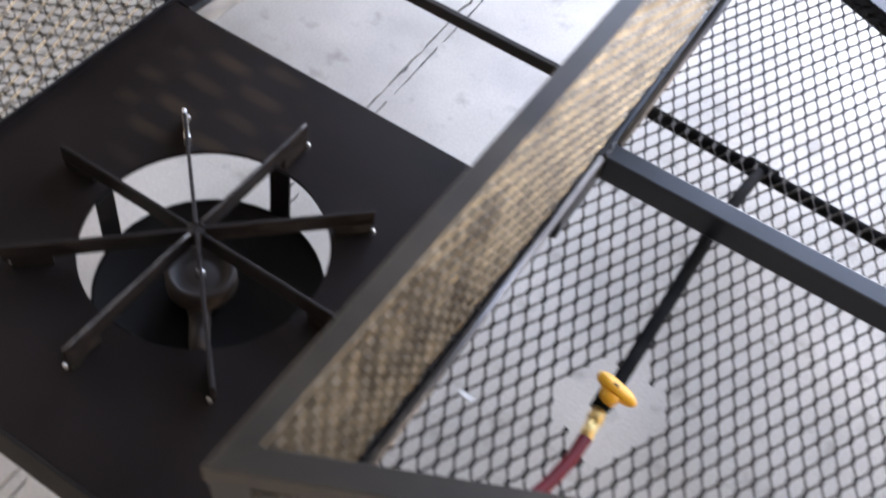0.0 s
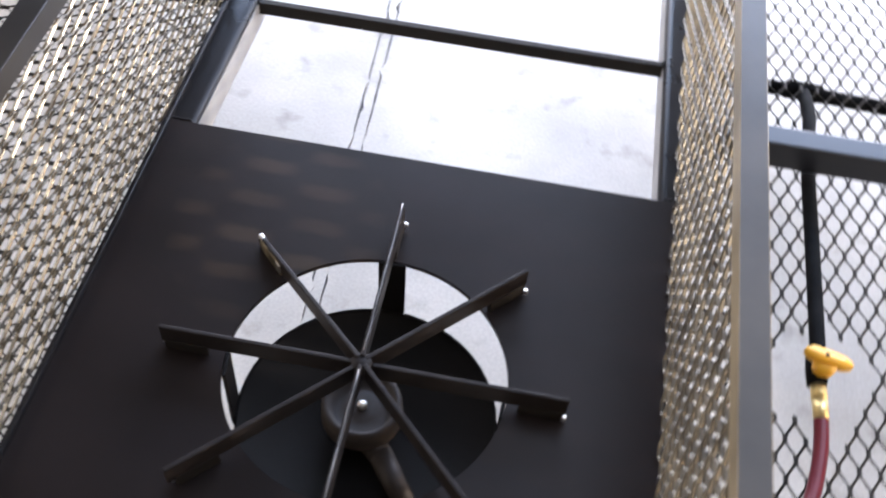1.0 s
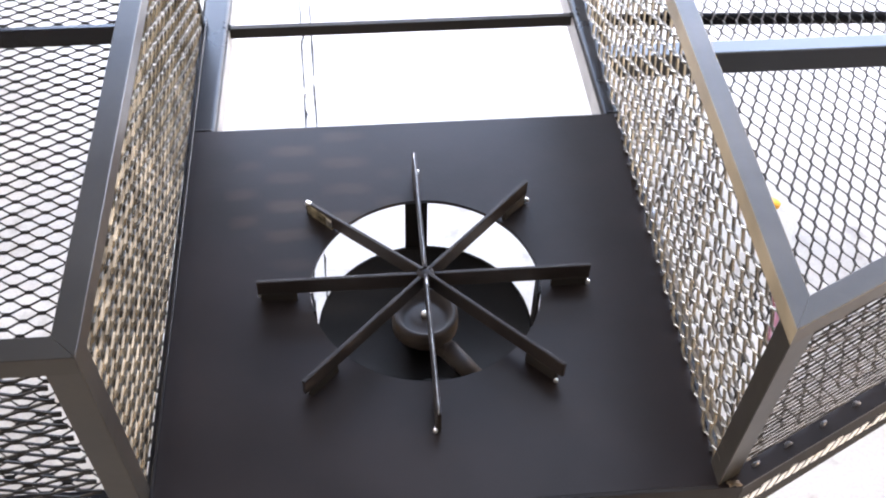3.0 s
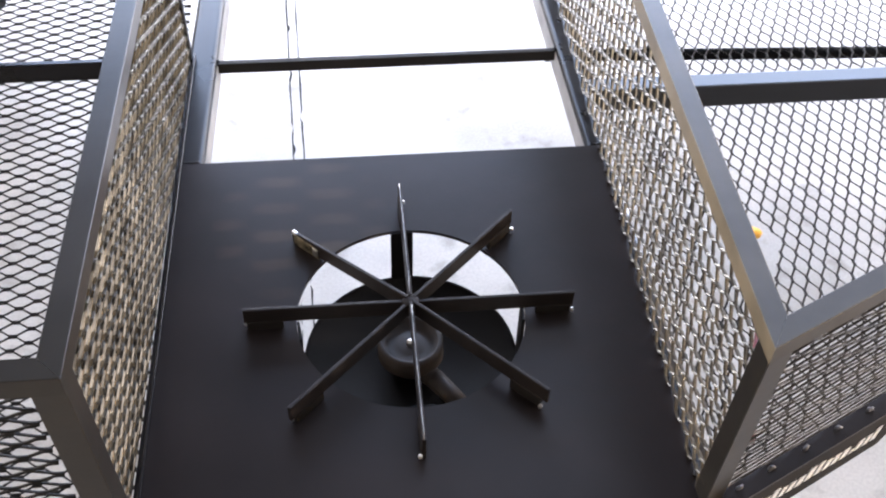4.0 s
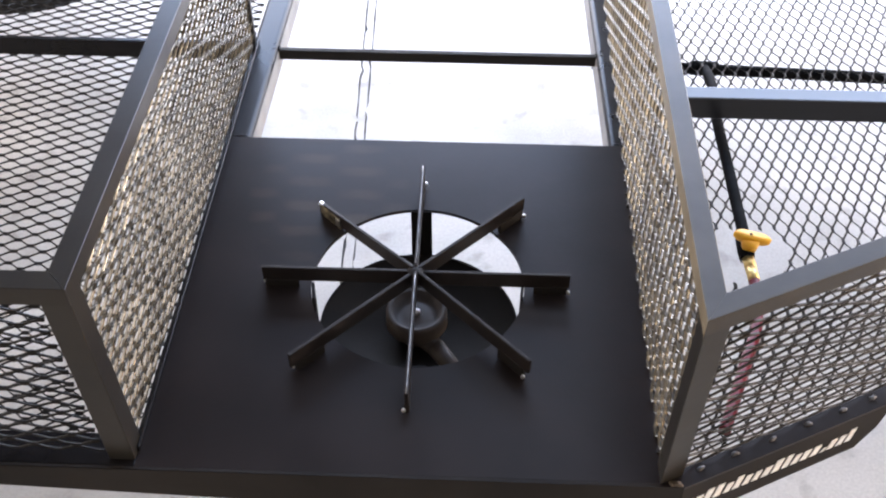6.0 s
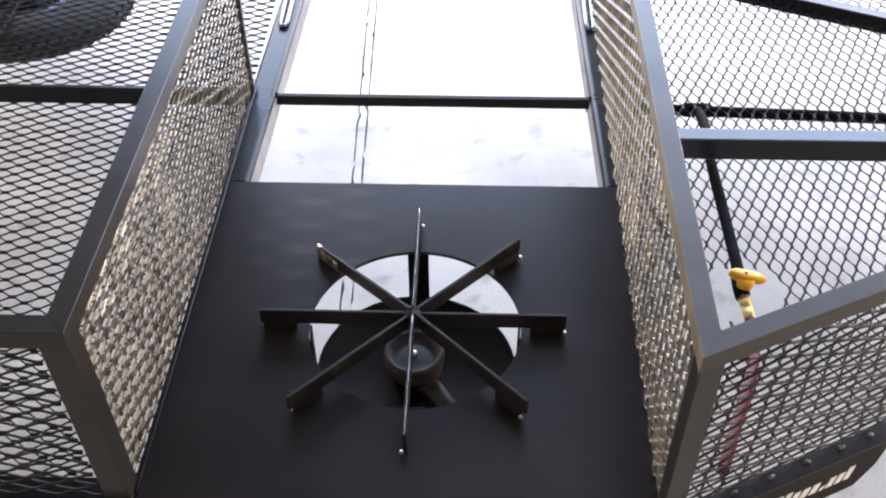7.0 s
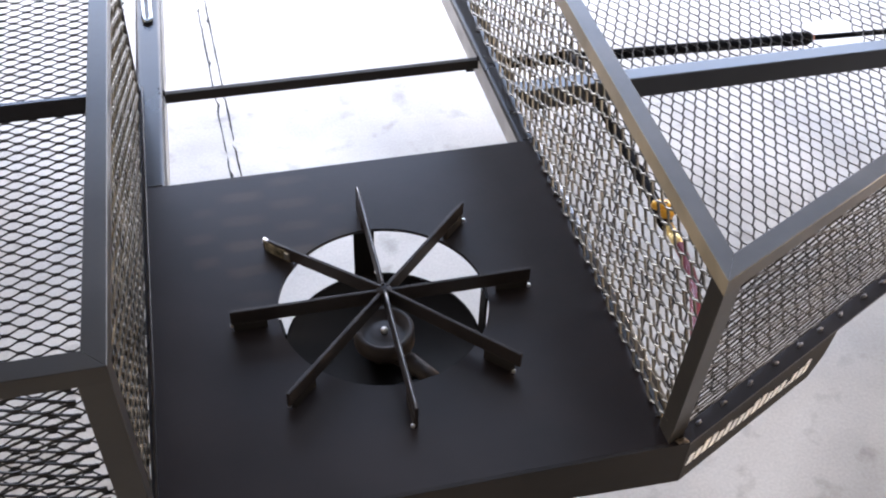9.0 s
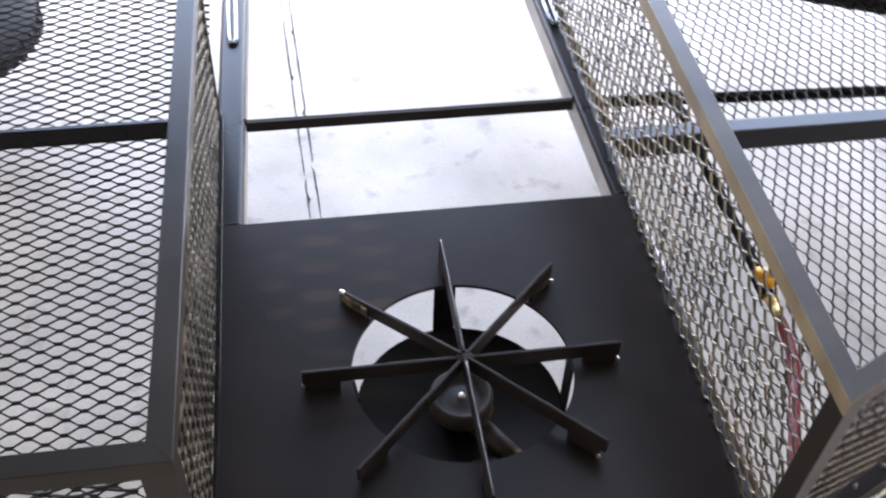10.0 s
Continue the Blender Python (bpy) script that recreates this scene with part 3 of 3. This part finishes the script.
def left_rack():
    top = empty("side_rack", label="grey angle iron rack with raw expanded steel sides and floor", category="rack", group="side racks")
    y0, y1 = Y_F - 0.007, 0.622
    x0, x1 = -0.350, -0.350 + LEAN_L * (y1 - y0)
    along = (LEAN_L, 1, 0)
    up = Vector((0, -FOOT_L, TOP_L - Z)).normalized()
    foot = Vector((x0 - 0.001, y0 + 0.001 + FOOT_L, Z))
    part("top_rail", angle_bar(bmesh.new(), (x0, y0, TOP_L), (x1, y1, TOP_L), (-1, 0, 0), (0, 0, -1), 0.027, cut_a=(1, 1, 0)), ANGLE, top)
    part("front_rail", angle_bar(bmesh.new(), (x0 - 0.0003, y0 - 0.0003, TOP_L), (-1.5, y0 - 0.0003, TOP_L), (0, 1, 0), (0, 0, -1), 0.027, cut_a=(1, 1, 0)), ANGLE, top)
    part("corner_post", angle_bar(bmesh.new(), foot, (x0 - 0.001, y0 + 0.001, TOP_L - 0.0045), (-1, 0, 0), (0, 1, 0), 0.034), ANGLE, top)
    part("back_post", angle_bar(bmesh.new(), (x1 - 0.005, y1 + 0.001, Z), (x1 - 0.005, y1 + 0.001, TOP_L - 0.006), (-1, 0, 0), (0, -1, 0), 0.012, 0.003), ANGLE, top)
    part("bottom_strip", angle_bar(bmesh.new(), (x0 + 0.003, y0 + 0.03, Z + 0.001), (x1 + 0.001, y1, Z + 0.001), (-1, 0, 0), (0, 0, 1), 0.010, 0.003), PAINT, top)
    part("front_ledge", add_box(bmesh.new(), (-1.5, Y_F + 0.0005, Z - 0.004), (x0 - 0.0005, Y_F + 0.050, Z), None, 0.001), PAINT, top)
    expanded("side_mesh", (x0 - 0.009, y0 + 0.020, Z + 0.004), along, (0, 0, 1), y1 - y0 - 0.022, TOP_L - Z - 0.012, top, flip=1, flat=0.09, strand=0.0044, thick=0.0018, slant=-1.9)
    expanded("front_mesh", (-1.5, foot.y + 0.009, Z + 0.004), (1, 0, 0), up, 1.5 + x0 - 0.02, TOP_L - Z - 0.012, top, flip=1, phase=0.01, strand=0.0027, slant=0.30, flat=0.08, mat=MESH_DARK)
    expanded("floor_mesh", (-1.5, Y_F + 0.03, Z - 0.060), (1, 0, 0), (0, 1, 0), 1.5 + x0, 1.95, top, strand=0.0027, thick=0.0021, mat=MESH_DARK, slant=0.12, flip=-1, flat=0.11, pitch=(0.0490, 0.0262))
    return top


def right_rack():
    top = empty("side_rack", label="raw tan angle iron rack with expanded steel sides and angled front", category="rack", group="side racks")
    y1 = 1.6
    corner = Vector((0.3285, Y_F - 0.023, 0))
    foot = Vector((0.3325, Y_F - 0.002, 0))
    side = Vector((LEAN_R, 1, 0)).normalized()
    half = (DIR_R + side).normalized()
    mitre = Vector((half.y, -half.x, 0))
    up = Vector((0, corner.y - foot.y, TOP_R - Z)).normalized()
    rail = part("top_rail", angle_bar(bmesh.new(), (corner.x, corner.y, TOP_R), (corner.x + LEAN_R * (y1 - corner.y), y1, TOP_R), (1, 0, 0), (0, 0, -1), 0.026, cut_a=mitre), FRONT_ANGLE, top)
    rail.data.materials.append(LIT_ANGLE)  # the warm light on its upright flange is put into the colour
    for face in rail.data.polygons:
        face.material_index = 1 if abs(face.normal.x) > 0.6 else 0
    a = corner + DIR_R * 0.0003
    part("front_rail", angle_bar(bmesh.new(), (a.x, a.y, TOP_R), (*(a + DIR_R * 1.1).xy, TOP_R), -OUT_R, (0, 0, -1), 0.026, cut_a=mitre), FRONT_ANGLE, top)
    part("corner_post", angle_bar(bmesh.new(), (foot.x, foot.y, Z), (corner.x + 0.0012, corner.y + 0.0012, TOP_R - 0.0045), DIR_R, (0, 1, 0), 0.034), ANGLE, top)
    expanded("side_mesh", (foot.x + 0.0035, foot.y + 0.012, Z + 0.002), side, (0, 0, 1), y1 - Y_F - 0.03, TOP_R - Z - 0.010, top, flip=1, phase=-0.016, flat=0.12, strand=0.0053, slant=0.75, mat=MESH_TAN)
    b = foot + DIR_R * 0.03 - OUT_R * 0.006
    expanded("front_mesh", (b.x, b.y, Z + 0.004), DIR_R, up, 1.05, TOP_R - Z - 0.012, top, flip=1, phase=0.004, strand=0.0041, thick=0.0024, slant=-0.2, flat=0.09, mat=MESH_BROWN)
    for ya, yb in ((Y_F + 0.05, 0.481), (0.523, y1)):
        tube("bottom_rod", [(0.3555, ya, Z - 0.004), (0.3555 - 0.012 * (yb - ya), yb, Z - 0.004)], 0.0062, ROUND, top, "dull grey round steel bar")
    part("edge_strip", add_box(bmesh.new(), (0.3386, Y_F + 0.03, Z - 0.009), (0.3500, 0.4835, Z - 0.001), None, 0.002), PAINT, top)

    def keep(x, y):
        px, py = X_R + y, Y_F + 0.02 + x
        if py < Y_F + (px - X_R) * math.tan(TURN_R) + 0.048:
            return False
        if ((px - 0.545) / 0.062) ** 2 + ((py - 0.172) / 0.070) ** 2 < 1:
            return False
        return not (1.10 < px < 1.19 and 0.64 < py < 0.73)

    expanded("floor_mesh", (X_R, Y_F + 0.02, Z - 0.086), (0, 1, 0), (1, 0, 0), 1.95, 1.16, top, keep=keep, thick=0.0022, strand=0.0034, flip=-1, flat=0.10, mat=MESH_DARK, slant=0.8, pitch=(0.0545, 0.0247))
    return top


def cut_ends(parent, start, along, inward, count, pitch, seed):
    """The snipped strand ends that stick out along the foot of a wall."""
    rng = random.Random(seed)
    first = None
    for k in range(count):
        if rng.random() < 0.3:
            continue
        p = Vector(start) + Vector(along) * (pitch * k + rng.uniform(-0.004, 0.004)) + Vector((*inward, 0)) * rng.uniform(-0.004, 0.0)
        m = Matrix.Translation(p) @ pose(0, 0, 0, 0, rng.uniform(-8, 4), math.degrees(math.atan2(inward[1], inward[0])) + rng.uniform(-14, 14))
        if first is None:
            ob = box("cut_end", (-0.004, -0.004, 0.0), (0.004, 0.004, 0.0035), LIP, parent, bevel=0.0008)
            first, ob.matrix_local = ob.data, m
        else:
            ob = new("cut_end", first)
            ob.parent = parent
            ob.matrix_local = m


def post_welds(parent, place, seed):
    rng = random.Random(seed)
    for k in range(2):
        x, y, z = (a + rng.uniform(-0.009, 0.009) for a in place)
        pts = [(x + 0.004 * i, y + rng.uniform(-0.002, 0.002), Z + 0.002 + rng.uniform(0, 0.002)) for i in range(5)]
        tube("weld_bead", pts, [0.0015, 0.0028, 0.0032, 0.0026, 0.0014], RUST, parent, "rusty tack weld at the foot of the post", 8)


rack = left_rack()
post_welds(rack, (-0.366, Y_F + 0.014, Z), 3)
rack = right_rack()
post_welds(rack, (0.350, Y_F + 0.004, Z), 4)
cut_ends(rack, (0.3345, -0.28, Z + 0.0005), (LEAN_R, 1, 0), (-1, 0), 23, LONG / 2, 6)


# ---- sign strip on the angled front ----
def sign_strip():
    top = empty("sign_strip", label="black steel strip with a line of white lettering under the rack", category="sign")
    o = Vector((X_R + 0.0065, Y_F - 0.004, 0))
    m = Matrix.Translation(o) @ pose(0, 0, 0, 0, 0, math.degrees(TURN_R))
    out = -0.010  # the strip hangs from the outer edge of the ledge
    bm = bmesh.new()
    outline = [(0.016, -0.0042), (0.353, -0.0042), (0.352, -0.020), (0.343, -0.054), (0.315, -0.088), (0.016, -0.094)]
    vs = [[bm.verts.new(m @ Vector((x, y, Z + z))) for x, z in outline] for y in (out, out + 0.004)]
    bm.faces.new(vs[0])
    bm.faces.new(vs[1])
    for i in range(6):
        j = (i + 1) % 6
        bm.faces.new((vs[0][i], vs[0][j], vs[1][j], vs[1][i]))
    strip = part("strip", bm, LIP, top)
    bm = bmesh.new()
    sheet = [(0.016, out), (1.1, out), (1.1, 0.016), (-0.0122, 0.016), (-0.0122, 0.0038)]
    levels = [[bm.verts.new(m @ Vector((x, y, Z + z))) for x, y in sheet] for z in (0.0006, -0.004)]
    for ring in levels:
        bm.faces.new(ring)
    for i in range(len(sheet)):
        j = (i + 1) % len(sheet)
        bm.faces.new((levels[0][i], levels[0][j], levels[1][j], levels[1][i]))
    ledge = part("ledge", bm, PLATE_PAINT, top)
    rng = random.Random(11)
    for k in range(9):
        x = 0.045 + 0.056 * k + rng.uniform(-0.008, 0.008)
        pts = [m @ Vector((x + 0.003 * i, 0.006 + rng.uniform(-0.0015, 0.0015), Z + 0.001 + rng.uniform(0, 0.001))) for i in range(5)]
        tube("weld_bead", pts, [0.0014, 0.0026, 0.0032, 0.0025, 0.0013], ROUND, ledge, "grey tack weld at the foot of the mesh", 8)
    # the lettering: one plain slanted bar a letter
    x, rng = 0.021, random.Random(5)
    for k in range(18):
        w = (0.0098, 0.0118, 0.0108, 0.006)[3 if k == 14 else rng.randrange(3)]
        hgt = 0.007 if k == 14 else (0.020, 0.020, 0.027)[rng.randrange(3)]
        lean = 0.005
        vs = [m @ Vector((x + sx * w + sz * lean, y, Z - 0.058 + sz * hgt)) for y in (out - 0.0012, out - 0.0001) for sx, sz in ((0, 0), (1, 0), (1, 1), (0, 1))]
        link_mesh("letter_bar", vs, [(0, 1, 2, 3), (7, 6, 5, 4), (0, 4, 5, 1), (1, 5, 6, 2), (2, 6, 7, 3), (3, 7, 4, 0)], WHITE, strip)
        x += w + 0.0054
    return top


sign_strip()


# ---- gas line under the right rack ----
def gas_line():
    top = empty("gas_line", label="black gas pipe with yellow valve, brass fitting and red hose", category="gas pipe")
    zm = Z - 0.104
    tube("manifold", [(X_R - 0.02, 0.726, zm), (1.10, 0.690, zm)], 0.0115, PIPE, top)
    tube("branch_line", [(1.10, 0.690, zm), (1.6, 0.668, zm)], 0.006, PIPE, top)
    tube("collar", [(1.035, 0.6922, zm), (1.038, 0.6921, zm), (1.092, 0.6904, zm), (1.096, 0.6902, zm)], [0.0125, 0.0150, 0.0150, 0.0125], PIPE, top)
    tube("end_fitting", [(1.096, 0.6902, zm), (1.106, 0.690, zm)], 0.0085, COPPER, top, "small dull copper end fitting", 6)
    tube("tee", [(0.515, 0.7195, zm), (0.518, 0.7194, zm), (0.570, 0.7176, zm), (0.573, 0.7175, zm)], [0.0125, 0.0148, 0.0148, 0.0125], PIPE, top)
    tube("outlet_pipe", arc_points([(0.544, 0.718, zm), (0.543, 0.690, Z - 0.092), (0.540, 0.62, Z - 0.070), (0.534, 0.507, Z - 0.067), (0.535, 0.36, Z - 0.067), (0.536, 0.185, Z - 0.067)]), 0.0100, PIPE, top)
    valve = tube("valve_body", [(0.5335, 0.196, Z - 0.067), (0.5345, 0.182, Z - 0.067), (0.5340, 0.170, Z - 0.067), (0.533, 0.148, Z - 0.068)], [0.013, 0.0145, 0.0145, 0.012], PIPE, top)
    bm = bmesh.new()
    n = 28
    rings = []
    for z, g in ((-0.006, 0.90), (-0.003, 1.0), (0.004, 1.0), (0.007, 0.92)):
        ring = []
        for k in range(n):
            a = 2 * math.pi * k / n
            c, d = math.cos(a), math.sin(a)
            r = 0.0145 + 0.0155 * abs(c) ** 3
            ring.append(bm.verts.new(pose(0.538, 0.174, Z - 0.044, 0, 8, -8) @ Vector((g * r * c * (1.12 if c > 0 else 0.95), g * r * d * 0.66, z))))
        rings.append(ring)
    for i in range(3):
        for k in range(n):
            j = (k + 1) % n
            bm.faces.new((rings[i][k], rings[i][j], rings[i + 1][j], rings[i + 1][k]))
    bm.faces.new(rings[0])
    bm.faces.new(rings[-1])
    handle = part("valve_handle", bm, YELLOW, valve, "yellow wing-shaped valve handle", smooth=True)
    lathe("stem", [(0.0, 0.0), (0.012, 0.0), (0.0145, 0.012), (0.0145, 0.020), (0.0, 0.020)], YELLOW, valve, "yellow tapered handle boss", pose(0.537, 0.166, Z - 0.062), 20)
    lathe("screw", [(0.0, 0.0085), (0.003, 0.008), (0.0035, 0.0065), (0.0035, 0.004)], IRON, valve, "dark screw head", pose(0.5375, 0.175, Z - 0.0445), 12)
    tube("fitting", [(0.535, 0.149, Z - 0.068), (0.5365, 0.129, Z - 0.070)], 0.0105, BRASS, top, "hexagonal brass fitting", 6)
    tube("hose_ferrule", [(0.5365, 0.129, Z - 0.070), (0.538, 0.103, Z - 0.072)], [0.0095, 0.0092], BRASS, top, "polished brass ferrule")
    tube("hose", arc_points([(0.538, 0.106, Z - 0.072), (0.536, 0.06, Z - 0.074), (0.524, 0.0, Z - 0.074), (0.500, -0.06, Z - 0.073), (0.472, -0.13, Z - 0.072), (0.448, -0.19, Z - 0.072)]), 0.0092, HOSE, top, "dark red rubber gas hose")
    return top


gas_line()


# ---- trailer frame beyond the racks ----
def diagonal():
    m = Matrix.Translation((0.36, 1.290, 0)) @ pose(0, 0, 0, 0, 0, -24)
    ob = part("tongue_beam", add_box(bmesh.new(), (0, 0.0, Z - 0.10), (1.6, 0.034, Z - 0.060), m, 0.004), PAINT)
    return tagged(ob, "black diagonal square tube of the trailer tongue", "beam")


diagonal()


def spare_wheel():
    c = (-0.968, 1.138)
    zt = Z - 0.076
    top = empty("spare_wheel", label="small black trailer wheel hung flat under the rack floor", category="wheel")
    m = pose(c[0], c[1], zt)
    prof = [(0.119, -0.012), (0.126, -0.003), (0.150, 0.0), (0.190, -0.003), (0.216, -0.012), (0.231, -0.027), (0.2340, -0.042), (0.231, -0.056), (0.218, -0.070), (0.190, -0.079), (0.130, -0.079), (0.119, -0.070)]
    tyre = lathe("tyre", prof, RUBBER, top, "worn black rubber tyre", m, 72)
    bm = bmesh.new()
    for k in range(48):
        for z, half in ((-0.031, 0), (-0.053, 0.5)):
            add_box(bm, (0.226, -0.0090, z - 0.008), (0.2350, 0.0090, z + 0.008), m @ pose(0, 0, 0, 0, 0, 7.5 * (k + half)))
    part("tread", bm, RUBBER, tyre)
    rim = lathe("rim", [(0.121, -0.010), (0.117, -0.004), (0.108, -0.003), (0.101, -0.008), (0.098, -0.020), (0.097, -0.060)], RIM, top, "shiny steel rim edge", m, 64)
    lathe("dish", [(0.0968, -0.060), (0.060, -0.064), (0.045, -0.052), (0.030, -0.052), (0.028, -0.040), (0.0, -0.040)], SOOT, top, "dark wheel dish", m, 48)
    for k in range(5):
        a = 2 * math.pi * k / 5
        lathe("wheel_nut", [(0.0, -0.042), (0.006, -0.042), (0.007, -0.045), (0.007, -0.055)], IRON, rim, "", m @ Matrix.Translation((0.044 * math.cos(a), 0.044 * math.sin(a), 0)), 6)
    tube("hanger_rod", [(c[0], c[1], zt - 0.042), (c[0], c[1], Z - 0.064)], 0.006, IRON, top)
    part("hanger_bar", add_box(bmesh.new(), (c[0] - 0.012, 0.630, Z - 0.072), (c[0] + 0.012, c[1] + 0.02, Z - 0.064), None, 0.001), PAINT, top)
    return top


spare_wheel()


# ---- steel loops lying on the frame rails ----
def rail_loop(x):
    z, y = Z + 0.004, 0.845
    pts = [(x - 0.007, 1.32, z), (x - 0.007, y + 0.018, z), (x - 0.0055, y + 0.005, z), (x, y, z), (x + 0.0055, y + 0.005, z), (x + 0.007, y + 0.018, z), (x + 0.007, 1.32, z)]
    ob = tube("latch_loop", pts, 0.0045, ROD, None, "", 10)
    return tagged(ob, "dull bent steel rod loop lying on the frame rail", "latch", group="latch loops")


rail_loop(-0.316)
rail_loop(0.326)


def paper_scrap():
    bm = bmesh.new()
    add_box(bm, (-0.011, -0.0036, 0.0), (0.0, 0.0036, 0.0006), None, 0.0)
    add_box(bm, (0.0, -0.0032, 0.0), (0.010, 0.0034, 0.0006), pose(0, 0, 0.0002, 0, -12, 8), 0.0)
    ob = part("paper_scrap", bm, WHITE)
    ob.matrix_world = pose(0.381, 0.071, Z - 0.0842, 0, 0, -12)
    return tagged(ob, "small creased white paper scrap lying on the rack floor mesh", "scrap")


paper_scrap()
